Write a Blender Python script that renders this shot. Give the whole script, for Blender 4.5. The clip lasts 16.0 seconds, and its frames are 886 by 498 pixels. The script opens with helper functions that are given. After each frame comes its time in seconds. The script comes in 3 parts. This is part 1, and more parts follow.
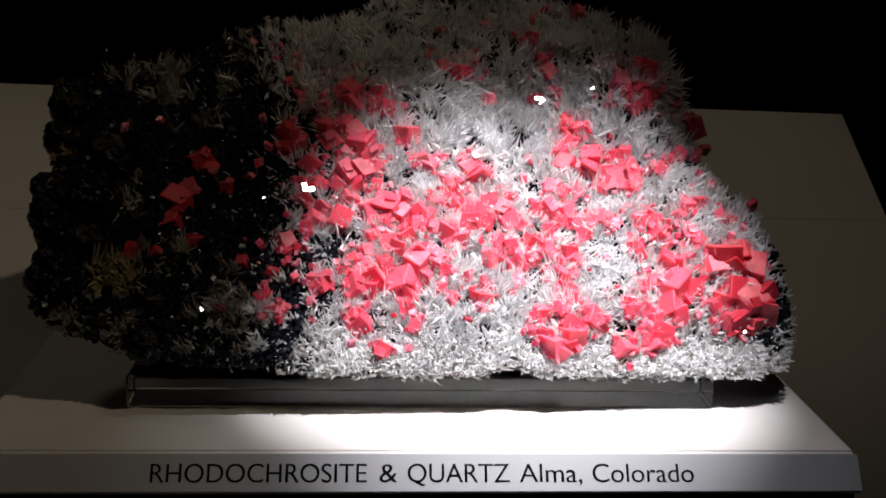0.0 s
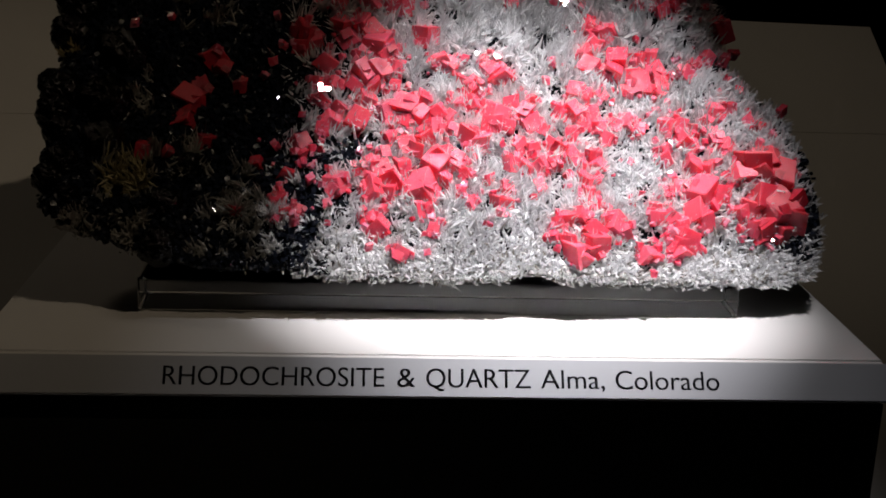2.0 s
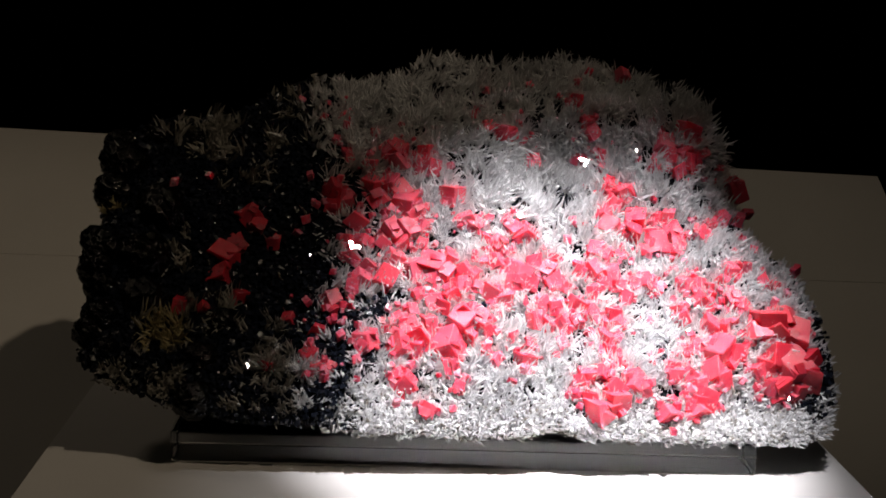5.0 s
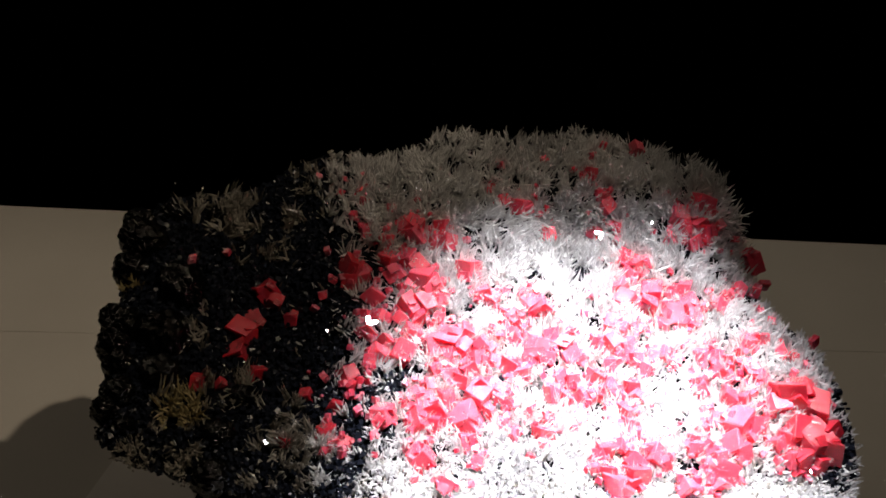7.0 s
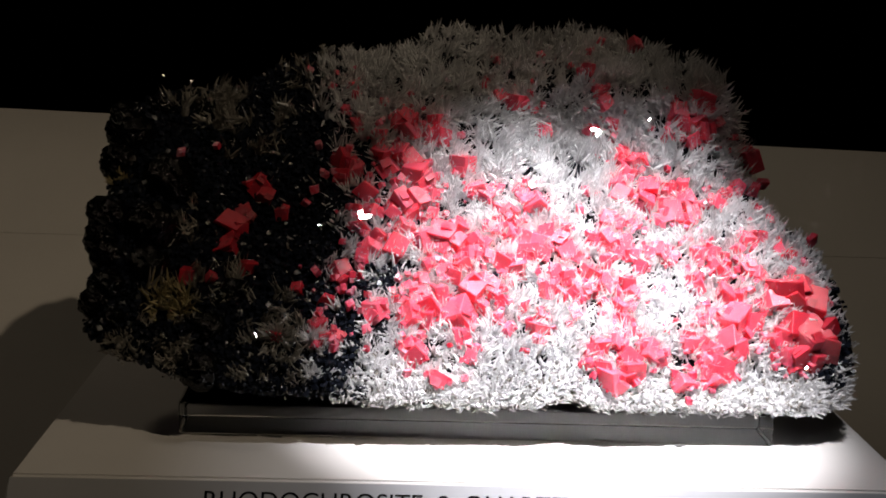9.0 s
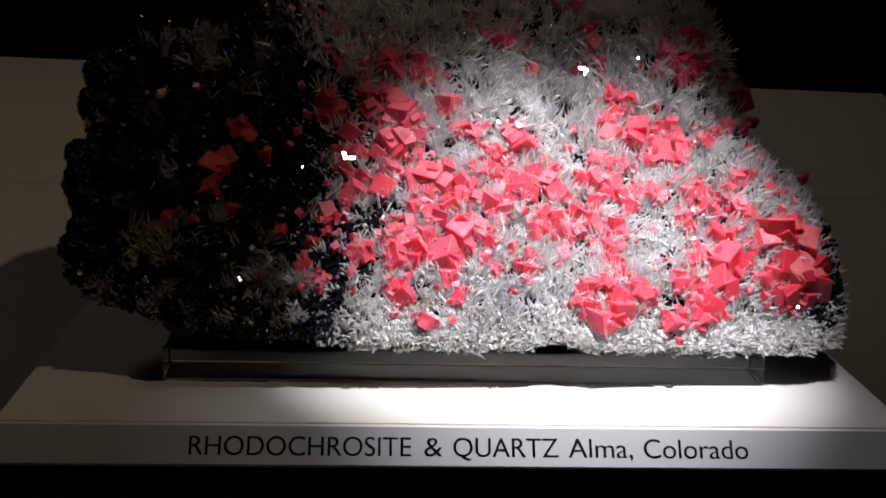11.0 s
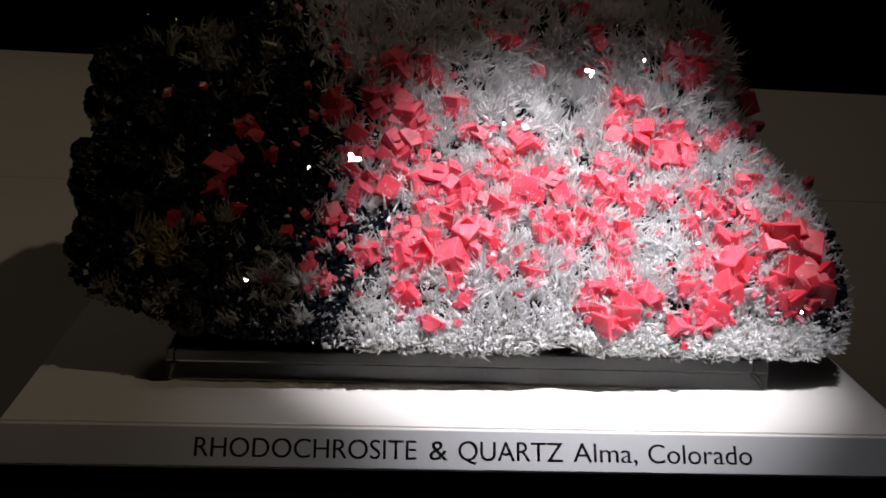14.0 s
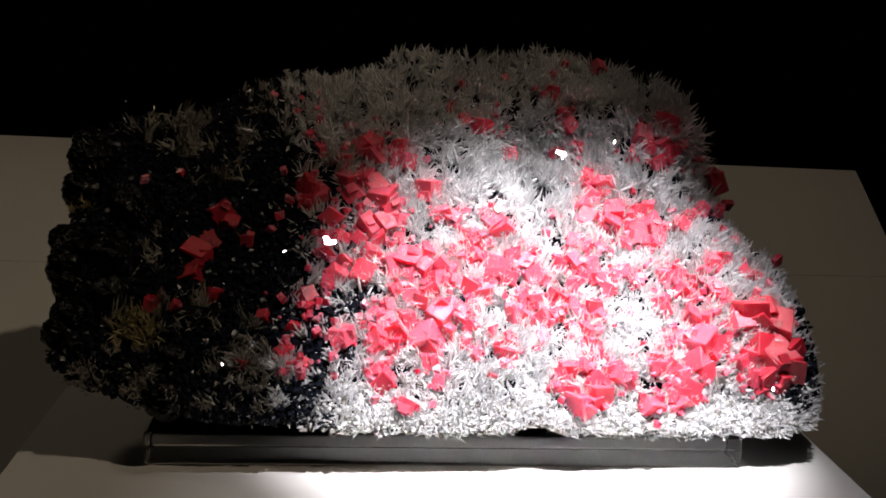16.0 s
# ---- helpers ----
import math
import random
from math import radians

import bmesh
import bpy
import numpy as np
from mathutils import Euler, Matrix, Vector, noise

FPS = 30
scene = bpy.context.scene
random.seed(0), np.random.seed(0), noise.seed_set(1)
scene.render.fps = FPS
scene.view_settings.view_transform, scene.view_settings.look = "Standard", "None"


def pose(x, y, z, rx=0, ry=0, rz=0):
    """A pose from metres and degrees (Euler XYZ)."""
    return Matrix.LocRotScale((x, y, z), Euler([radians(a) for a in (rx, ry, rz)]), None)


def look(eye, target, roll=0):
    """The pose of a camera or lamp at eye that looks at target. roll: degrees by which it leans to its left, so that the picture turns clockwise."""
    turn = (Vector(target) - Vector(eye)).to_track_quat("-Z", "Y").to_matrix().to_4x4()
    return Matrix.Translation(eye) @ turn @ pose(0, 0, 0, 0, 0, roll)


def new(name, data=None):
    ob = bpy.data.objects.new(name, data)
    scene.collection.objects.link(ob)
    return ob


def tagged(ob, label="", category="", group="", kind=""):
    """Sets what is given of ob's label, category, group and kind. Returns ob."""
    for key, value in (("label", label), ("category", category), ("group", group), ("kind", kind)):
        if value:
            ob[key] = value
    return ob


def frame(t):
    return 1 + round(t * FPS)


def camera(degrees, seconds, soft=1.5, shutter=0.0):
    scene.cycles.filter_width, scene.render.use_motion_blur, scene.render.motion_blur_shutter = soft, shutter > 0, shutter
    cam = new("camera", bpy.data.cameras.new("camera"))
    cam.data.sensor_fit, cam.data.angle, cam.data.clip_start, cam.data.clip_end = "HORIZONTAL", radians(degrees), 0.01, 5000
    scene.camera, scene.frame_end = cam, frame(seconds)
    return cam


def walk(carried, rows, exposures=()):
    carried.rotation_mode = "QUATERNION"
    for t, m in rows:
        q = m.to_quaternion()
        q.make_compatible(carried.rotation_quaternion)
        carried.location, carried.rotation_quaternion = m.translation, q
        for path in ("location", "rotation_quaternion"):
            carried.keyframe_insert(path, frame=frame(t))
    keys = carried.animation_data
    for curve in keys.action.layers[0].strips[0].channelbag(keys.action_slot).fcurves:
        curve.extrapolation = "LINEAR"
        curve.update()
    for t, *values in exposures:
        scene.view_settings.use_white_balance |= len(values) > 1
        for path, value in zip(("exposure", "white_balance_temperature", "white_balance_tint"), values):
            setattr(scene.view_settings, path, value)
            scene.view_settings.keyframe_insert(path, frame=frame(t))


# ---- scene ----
cam = camera(38.6, 16.0, soft=1.75)
PATH = [
    (0, (0.144, 0.003, 1.564), (0.283, 1.947, 1.111), 1.6),
    (0.5, (0.142, 0.003, 1.558), (0.27, 1.941, 1.081), 1.8),
    (1, (0.138, 0.002, 1.552), (0.265, 1.937, 1.064), 1.8),
    (1.5, (0.139, 0.012, 1.537), (0.264, 1.942, 1.028), 1.8),
    (2, (0.136, 0.028, 1.534), (0.265, 1.943, 0.974), 2.1),
    (2.5, (0.132, 0.03, 1.536), (0.269, 1.949, 0.99), 2.4),
    (3, (0.128, 0.024, 1.545), (0.264, 1.946, 1.006), 2.5),
    (3.5, (0.124, 0.017, 1.554), (0.248, 1.948, 1.047), 2.6),
    (4, (0.124, 0.007, 1.564), (0.252, 1.945, 1.089), 2.5),
    (4.5, (0.123, 0.006, 1.575), (0.232, 1.955, 1.141), 2.5),
    (5, (0.116, 0.003, 1.58), (0.23, 1.962, 1.191), 2.6),
    (7.5, (0.119, 0.0, 1.583), (0.197, 1.98, 1.31), 1.8),
    (8, (0.121, 0.006, 1.57), (0.207, 1.977, 1.243), 2.0),
    (8.5, (0.117, 0.007, 1.559), (0.209, 1.974, 1.209), 2.2),
    (9, (0.119, 0.014, 1.552), (0.214, 1.972, 1.159), 2.2),
    (11.5, (0.12, 0.029, 1.531), (0.241, 1.969, 1.058), 1.8),
    (12, (0.118, 0.03, 1.527), (0.24, 1.964, 1.033), 1.9),
    (12.5, (0.114, 0.033, 1.53), (0.243, 1.964, 1.023), 2.0),
    (13, (0.117, 0.033, 1.528), (0.244, 1.966, 1.031), 2.1),
    (13.5, (0.112, 0.032, 1.546), (0.24, 1.97, 1.065), 2.3),
    (14, (0.111, 0.031, 1.546), (0.237, 1.97, 1.07), 2.4),
    (14.5, (0.11, 0.019, 1.552), (0.228, 1.97, 1.127), 2.3),
    (15, (0.107, 0.014, 1.561), (0.209, 1.972, 1.169), 2.3),
    (15.5, (0.114, 0.015, 1.564), (0.227, 1.978, 1.198), 2.0),
    (16, (0.118, 0.019, 1.559), (0.267, 1.979, 1.193), 1.9),
]
EXPOSURES = [(0.0, -0.12), (0.5, -0.27), (1.0, -0.40), (2.0, -0.45), (3.0, -0.40), (4.0, -0.43), (4.5, -0.27), (5.0, 0.06), (6.2, 0.80), (7.5, 1.08), (8.0, 0.92), (8.5, 0.65), (9.0, 0.36),
             (10.2, -0.25), (11.5, -0.50), (12.5, -0.50), (13.5, -0.50), (14.5, -0.50), (15.0, -0.14), (15.5, 0.20), (16.0, 0.34)]
walk(cam, [(t, look(eye, target, roll)) for t, eye, target, roll in PATH], EXPOSURES)

# ---- world and lamps: a dark museum gallery lit by two ceiling spotlights ----
world = bpy.data.worlds.new("gallery_air")
world.use_nodes = True
world.node_tree.nodes["Background"].inputs[0].default_value = (0.9, 0.8, 0.65, 1)
world.node_tree.nodes["Background"].inputs[1].default_value = 0.0
scene.world = world


def spot(name, eye, target, watts, cone, blend, colour, size):
    lamp = bpy.data.lights.new(name, "SPOT")
    lamp.energy, lamp.spot_size, lamp.spot_blend, lamp.color, lamp.shadow_soft_size = watts, radians(cone), blend, colour, size
    ob = new(name, lamp)
    ob.matrix_world = look(eye, target)
    return ob


KEY = Vector((0.50, 0.80, 2.60))
WARM = Vector((1.15, 0.0, 3.35))
spot("key_spotlight", KEY, (0.304, 1.074, 1.278), 322, 20.9, 1.0, (1.0, 0.957, 1.0), 0.012)
spot("key_spill", KEY, (0.305, 0.980, 1.180), 22, 29, 1.0, (1.0, 0.957, 0.98), 0.012)
spot("warm_spotlight", WARM, (-0.33, 1.32, 1.2), 29, 27, 0.8, (1.0, 0.80, 0.58), 0.03)
spot("gallery_spotlight", (-1.6, 1.5, 3.6), (-0.40, 1.25, 1.2), 8.5, 36, 1.0, (1.0, 0.82, 0.62), 0.25)
spot("warm_spotlight", (0.50, 0.85, 3.30), (0.54, 1.53, 1.4), 9.5, 32, 1.0, (1.0, 0.82, 0.62), 0.02)

# ---- materials ----


def shader(name):
    m = bpy.data.materials.new(name)
    m.use_nodes = True
    t = m.node_tree
    return m, t, t.nodes["Principled BSDF"]


def node(t, kind, **values):
    n = t.nodes.new(kind)
    for k, v in values.items():
        n.inputs[k.replace("_", " ")].default_value = v
    return n


def surface(name, colour, rough=0.5, spread=0.25, scale=30, fine=400, bump=0.2, depth=0.001, metal=0.0, islands=0.0, pieces=0.0, shine=0.5):
    """Paint, stone or mineral with uneven colour at two scales and a fine relief."""
    m, t, b = shader(name)
    where = node(t, "ShaderNodeTexCoord")
    big = node(t, "ShaderNodeTexNoise", Scale=scale, Detail=5)
    small = node(t, "ShaderNodeTexNoise", Scale=fine, Detail=3)
    t.links.new(where.outputs["Object"], big.inputs["Vector"])
    t.links.new(where.outputs["Object"], small.inputs["Vector"])
    blend = node(t, "ShaderNodeMath")
    blend.operation = "MULTIPLY_ADD"
    t.links.new(small.outputs["Fac"], blend.inputs[0])
    blend.inputs[1].default_value = 0.4
    t.links.new(big.outputs["Fac"], blend.inputs[2])
    level = blend.outputs[0]
    if islands:
        geo = node(t, "ShaderNodeNewGeometry")
        more = node(t, "ShaderNodeMath")
        more.operation = "MULTIPLY_ADD"
        t.links.new(geo.outputs["Random Per Island"], more.inputs[0])
        more.inputs[1].default_value = islands
        t.links.new(level, more.inputs[2])
        level = more.outputs[0]
    if pieces:
        info = node(t, "ShaderNodeObjectInfo")
        more = node(t, "ShaderNodeMath")
        more.operation = "MULTIPLY_ADD"
        t.links.new(info.outputs["Random"], more.inputs[0])
        more.inputs[1].default_value = pieces
        t.links.new(level, more.inputs[2])
        level = more.outputs[0]
    ramp = node(t, "ShaderNodeValToRGB")
    ramp.color_ramp.elements[0].position, ramp.color_ramp.elements[1].position = 0.4, 1.0
    low = [c * (1 - spread) for c in colour]
    high = [min(1, c * (1 + spread)) for c in colour]
    ramp.color_ramp.elements[0].color = (*low, 1)
    ramp.color_ramp.elements[1].color = (*high, 1)
    t.links.new(level, ramp.inputs["Fac"])
    t.links.new(ramp.outputs["Color"], b.inputs["Base Color"])
    b.inputs["Specular IOR Level"].default_value = shine
    b.inputs["Roughness"].default_value, b.inputs["Metallic"].default_value = rough, metal
    relief = node(t, "ShaderNodeBump", Strength=bump, Distance=depth)
    t.links.new(small.outputs["Fac"], relief.inputs["Height"])
    t.links.new(relief.outputs["Normal"], b.inputs["Normal"])
    return m, t, b, ramp


def translucent(made, share, tint=None):
    """Lets part of the light pass through a crystal."""
    m, t, b, ramp = made
    thin = node(t, "ShaderNodeBsdfTranslucent")
    if tint:
        thin.inputs["Color"].default_value = (*tint, 1)
    else:
        t.links.new(ramp.outputs["Color"], thin.inputs["Color"])
    mix = node(t, "ShaderNodeMixShader", Fac=share)
    t.links.new(b.outputs[0], mix.inputs[1])
    t.links.new(thin.outputs[0], mix.inputs[2])
    t.links.new(mix.outputs[0], t.nodes["Material Output"].inputs["Surface"])
    return m


black_paint = surface("matt_black_paint", (0.004, 0.004, 0.004), 0.9, 0.4, 6, 300, 0.1)[0]
room_paint = surface("black_gallery_paint", (0.006, 0.006, 0.006), 0.95, 0.4, 2, 120, 0.1)[0]
white_paint = surface("white_eggshell_paint", (0.74, 0.73, 0.71), 0.55, 0.05, 7, 700, 0.12, 0.0004)[0]
deck_paint = surface("off_white_deck_paint", (0.62, 0.60, 0.56), 0.6, 0.07, 5, 500, 0.15, 0.0005)[0]
label_plastic = surface("grey_label_plastic", (0.40, 0.41, 0.43), 0.5, 0.05, 9, 900, 0.08, 0.0003)[0]
ink = surface("black_ink", (0.006, 0.006, 0.007), 0.7, 0.2, 40, 900, 0.05, 0.0002, shine=0.03)[0]
matrix_rock = surface("blue_black_sulphide_rock", (0.003, 0.0035, 0.006), 0.30, 0.8, 60, 420, 0.9, 0.004, shine=0.09)[0]
lobe_rock = surface("black_botryoidal_rock", (0.0015, 0.0015, 0.0017), 0.16, 0.6, 90, 350, 0.6, 0.002, shine=0.25)[0]
quartz = translucent(surface("milky_quartz", (0.80, 0.80, 0.805), 0.20, 0.22, 18, 500, 0.2, 0.0006, islands=0.3), 0.42)
# darker grey quartz for needles left of x 0.052 and a few at the foot
grey_quartz = translucent(surface("darker_grey_quartz", (0.38, 0.36, 0.32), 0.18, 0.35, 18, 500, 0.25, 0.0006, islands=0.3), 0.30)
ochre = translucent(surface("ochre_stained_quartz", (0.42, 0.36, 0.20), 0.45, 0.35, 18, 500, 0.25, 0.0006, islands=0.3), 0.25)
quartz_loose = translucent(surface("milky_quartz_prism", (0.78, 0.78, 0.78), 0.22, 0.16, 18, 500, 0.2, 0.0006, pieces=0.3), 0.42)


def red_crystal(name, deep, pale, light, pieces, islands, glow):
    """Clear red crystal: light enters it and spreads inside; mottled from deep red to rose."""
    m, t, b, ramp = surface(name, deep, 0.30, 0.3, 160, 420, 0.35, 0.0008, islands=islands, pieces=pieces, shine=0.45)
    ramp.color_ramp.elements[0].position = 0.64
    ramp.color_ramp.elements[1].position = 1.0
    ramp.color_ramp.elements[0].color = (*deep, 1)
    ramp.color_ramp.elements[1].color = (*light, 1)
    ramp.color_ramp.elements.new(0.84).color = (*pale, 1)
    b.inputs["Subsurface Weight"].default_value = glow
    b.inputs["Subsurface Radius"].default_value = (1.0, 0.16, 0.22)
    b.inputs["Subsurface Scale"].default_value = 0.006
    b.inputs["Transmission Weight"].default_value = 0.12
    b.inputs["IOR"].default_value = 1.6
    b.inputs["Coat Weight"].default_value = 0.35
    b.inputs["Coat Roughness"].default_value = 0.10
    return m


rose = red_crystal("rose_red_rhodochrosite", (0.54, 0.008, 0.028), (0.90, 0.036, 0.084), (0.95, 0.13, 0.20), 0.15, 0.2, 0.7)
rose_small = red_crystal("pink_rhodochrosite", (0.68, 0.020, 0.055), (0.90, 0.080, 0.145), (0.94, 0.25, 0.33), 0.0, 0.34, 0.6)
# darker copy of the rose red, with the weak light put into its colour
rose_shaded = red_crystal("shaded_red_rhodochrosite", (0.24, 0.004, 0.012), (0.54, 0.014, 0.034), (0.76, 0.05, 0.09), 0.15, 0.2, 0.7)
grain_rock = surface("blue_black_sulphide_grain", (0.006, 0.0075, 0.012), 0.22, 0.7, 60, 420, 0.4, 0.001, islands=0.6, shine=0.28)[0]
facet_metal = surface("bright_sulphide_facet", (0.75, 0.74, 0.72), 0.12, 0.1, 90, 900, 0.05, 0.0002, metal=1.0)[0]
acrylic, tree, glass = shader("clear_acrylic")
glass.inputs["Base Color"].default_value = (0.80, 0.81, 0.83, 1)
glass.inputs["Roughness"].default_value = 0.03
glass.inputs["IOR"].default_value = 1.49
glass.inputs["Transmission Weight"].default_value = 1.0

# ---- builders ----


def mesh_from(name, bm, material):
    data = bpy.data.meshes.new(name)
    bm.to_mesh(data)
    bm.free()
    data.materials.append(material)
    return data


def part(name, bm, material, parent=None, label=""):
    ob = new(name, mesh_from(name, bm, material))
    ob.parent = parent
    return tagged(ob, label) if label else ob


def empty(name, at, label, category, kind=""):
    ob = new(name)
    ob.location = at
    ob.empty_display_size = 0.05
    return tagged(ob, label, category, kind=kind)


def box(bm, lo, hi, bevel=0.0):
    made = bmesh.ops.create_cube(bm, size=1)["verts"]
    for v in made:
        v.co = [a + (b - a) * (c + 0.5) for a, b, c in zip(lo, hi, v.co)]
    if bevel:
        edges = list({e for v in made for e in v.link_edges})
        bmesh.ops.bevel(bm, geom=edges, offset=bevel, segments=3, profile=0.5, affect="EDGES")
    return bm


def prism(bm, profile, x0, x1):
    """A solid with this y, z outline, drawn out along x."""
    a = [bm.verts.new((x0, y, z)) for y, z in profile]
    b = [bm.verts.new((x1, y, z)) for y, z in profile]
    bm.faces.new(a)
    bm.faces.new(b[::-1])
    for i in range(len(a)):
        j = (i + 1) % len(a)
        bm.faces.new((a[j], a[i], b[i], b[j]))
    bmesh.ops.recalc_face_normals(bm, faces=bm.faces[:])
    return bm


# ---- the gallery ----
for name, lo, hi in (("floor", (-3, -3, -0.1), (4, 4, 0)), ("ceiling", (-3, -3, 4.2), (4, 4, 4.3)),
                     ("wall_north", (-3, 4, 0), (4, 4.1, 4.2)), ("wall_south", (-3, -3.1, 0), (4, -3, 4.2)),
                     ("wall_west", (-3.1, -3, 0), (-3, 4, 4.2)), ("wall_east", (4, -3, 0), (4.1, 4, 4.2))):
    tagged(part(name, box(bmesh.new(), lo, hi), room_paint), "matt black painted gallery surface in deep shade", "wall" if "wall" in name else name, kind="structure")

# ---- the sloping display deck behind the plinth ----
TOP = 1.18          # height of the plinth
DECK_Y, DECK_Z, RISE = 1.733, 1.362, 0.60


def deck_z(y):
    return DECK_Z - RISE * (DECK_Y - y)


deck = empty("display_deck", (0.1, 1.3, 0), "off-white painted sloping display deck on a black base", "display stand")
deck.location = (0, 0, 0)
part("base", prism(bmesh.new(), [(0.70, 0), (1.735, 0), (1.735, DECK_Z - 0.03), (0.70, deck_z(0.70) - 0.03)], -1.10, 0.80), black_paint, deck, "matt black base")


def deck_panel(y0, y1, skew):
    bm = bmesh.new()
    drop = 0.024
    x0, x1 = -1.12, 0.823
    low, high = deck_z(y0), deck_z(y1)
    corners = [(x0, y0, low), (x1, y0, low), (x1, y1, high), (x0, y1 + skew, deck_z(y1 + skew))]
    top = [bm.verts.new(c) for c in corners]
    under = [bm.verts.new((x, y, z - drop)) for x, y, z in corners]
    bm.faces.new(top)
    bm.faces.new(under[::-1])
    for i in range(4):
        j = (i + 1) % 4
        bm.faces.new((top[j], top[i], under[i], under[j]))
    bmesh.ops.recalc_face_normals(bm, faces=bm.faces[:])
    bmesh.ops.bevel(bm, geom=bm.edges[:], offset=0.0006, segments=2, affect="EDGES")
    return bm


part("panel", deck_panel(0.70, 1.5448, 0.0), deck_paint, deck)
part("panel", deck_panel(1.5452, DECK_Y, 0.046), deck_paint, deck)

# ---- the plinth with its label strip ----
X0, X1, FRONT, BACK = -0.160, 0.550, 0.937, 1.40
plinth = empty("plinth", (0, 0, 0), "white-topped display plinth with a matt black front", "plinth")
part("base", box(bmesh.new(), (X0 + 0.002, FRONT - 0.010, 0), (X1 - 0.002, BACK, 1.150)), black_paint, plinth, "matt black base")
slab = prism(bmesh.new(), [(FRONT + 0.0085, 1.152), (FRONT + 0.0085, TOP), (BACK, TOP), (BACK, 1.152)], X0, X1)
bmesh.ops.bevel(slab, geom=slab.edges[:], offset=0.0005, segments=2, affect="EDGES")
part("top", slab, white_paint, plinth, "white painted top")
lip = prism(bmesh.new(), [(FRONT - 0.012, 1.152), (FRONT + 0.0015, TOP - 0.0004), (FRONT + 0.0076, TOP - 0.0004), (FRONT + 0.0076, 1.152)], X0, X1)
bmesh.ops.bevel(lip, geom=lip.edges[:], offset=0.0012, segments=3, affect="EDGES")
part("lip", lip, white_paint, plinth, "white rounded front lip behind a fine joint")

LEAN = radians(36)                      # how far the label leans back
LONG = 0.0305
down = Vector((0, -math.sin(LEAN), -math.cos(LEAN)))
out = Vector((0, -math.cos(LEAN), math.sin(LEAN)))
label_top = Vector((0, FRONT - 0.0012, TOP + 0.0002))


def label_point(x, d, lift=0.0):
    return Vector((x, 0, 0)) + label_top + down * d + out * lift


label_strip = empty("label_strip", (0, 0, 0), "grey plastic name strip with black lettering on the plinth's front edge", "label")
bm = bmesh.new()
ring = [[bm.verts.new(label_point(x, d, l)) for d, l in ((0, 0.002), (LONG, 0.002), (LONG, -0.003), (0, -0.003))] for x in (X0, X1)]
bm.faces.new(ring[0])
bm.faces.new(ring[1][::-1])
for i in range(4):
    j = (i + 1) % 4
    bm.faces.new((ring[0][j], ring[0][i], ring[1][i], ring[1][j]))
bmesh.ops.recalc_face_normals(bm, faces=bm.faces[:])
bmesh.ops.bevel(bm, geom=bm.edges[:], offset=0.0008, segments=2, affect="EDGES")
part("plate", bm, label_plastic, label_strip)
CAP0, CAP1 = 0.0068, 0.0226             # from the strip's top edge to the capitals' tops and feet
for word, x0, x1 in (("RHODOCHROSITE", -0.0110, 0.1550), ("&", 0.1655, 0.1785), ("QUARTZ", 0.1875, 0.2670), ("Alma,", 0.2755, 0.3245), ("Colorado", 0.3335, 0.4140)):
    curve = bpy.data.curves.new("lettering", "FONT")
    curve.body, curve.size, curve.offset = word, 1.0, -0.011
    shape = new("lettering", curve)
    bpy.context.view_layer.update()
    flat = bpy.data.meshes.new_from_object(shape.evaluated_get(bpy.context.evaluated_depsgraph_get()))
    bpy.data.objects.remove(shape)
    xs = [v.co.x for v in flat.vertices]
    lo, wide = min(xs), max(xs) - min(xs)
    tall = (CAP1 - CAP0) / 0.729
    bm = bmesh.new()
    for shift in (-0.013, 0.013):       # upright strokes come out broader than level ones
        old = len(bm.verts)
        bm.from_mesh(flat)
        bm.verts.ensure_lookup_table()
        for v in bm.verts[old:]:
            v.co = label_point(x0 + (v.co.x + shift - lo) * (x1 - x0) / wide, CAP1 - v.co.y * tall, 0.00235 + shift * 0.002)
    solid = bmesh.ops.extrude_face_region(bm, geom=bm.faces[:])["geom"]
    bmesh.ops.translate(bm, verts=[g for g in solid if isinstance(g, bmesh.types.BMVert)], vec=-out * 0.0003)
    bmesh.ops.recalc_face_normals(bm, faces=bm.faces[:])
    part("lettering", bm, ink, label_strip, "black lettering that reads " + word)

# ---- the clear acrylic bar that carries the specimen ----
bar = box(bmesh.new(), (-0.050, 1.040, TOP), (0.461, 1.113, TOP + 0.0285), 0.003)
bar_ob = part("acrylic_bar", bar, acrylic)
tagged(bar_ob, "clear polished acrylic bar with rounded edges on the plinth", "support bar")

# ---- the specimen ----


def hill(x, z, cx, cz, sx, sz):
    return math.exp(-((x - cx) / sx) ** 2 - ((z - cz) / sz) ** 2)


def face_y(x, z):
    """Depth of the leaning crystal face."""
    y = 0.115 * x + 0.96 * z - 0.176
    y -= 0.018 * hill(x, z, 0.10, 1.455, 0.09, 0.035) + 0.018 * hill(x, z, 0.43, 1.46, 0.06, 0.035)
    y += 0.036 * hill(x, z, 0.30, 1.42, 0.06, 0.03) + 0.034 * hill(x, z, 0.50, 1.40, 0.05, 0.04)
    y -= 0.024 * hill(x, z, 0.48, 1.29, 0.07, 0.05) + 0.014 * hill(x, z, 0.32, 1.24, 0.10, 0.04)
    y -= 0.010 * math.exp(-((z - 1.206) / 0.020) ** 2)
    return y + 0.024 * hill(x, z, 0.0, 1.33, 0.06, 0.05)


def face_normal(x, z):
    e = 0.004
    dx = (face_y(x + e, z) - face_y(x - e, z)) / (2 * e)
    dz = (face_y(x, z + e) - face_y(x, z - e)) / (2 * e)
    return Vector((dx, -1, dz)).normalized()


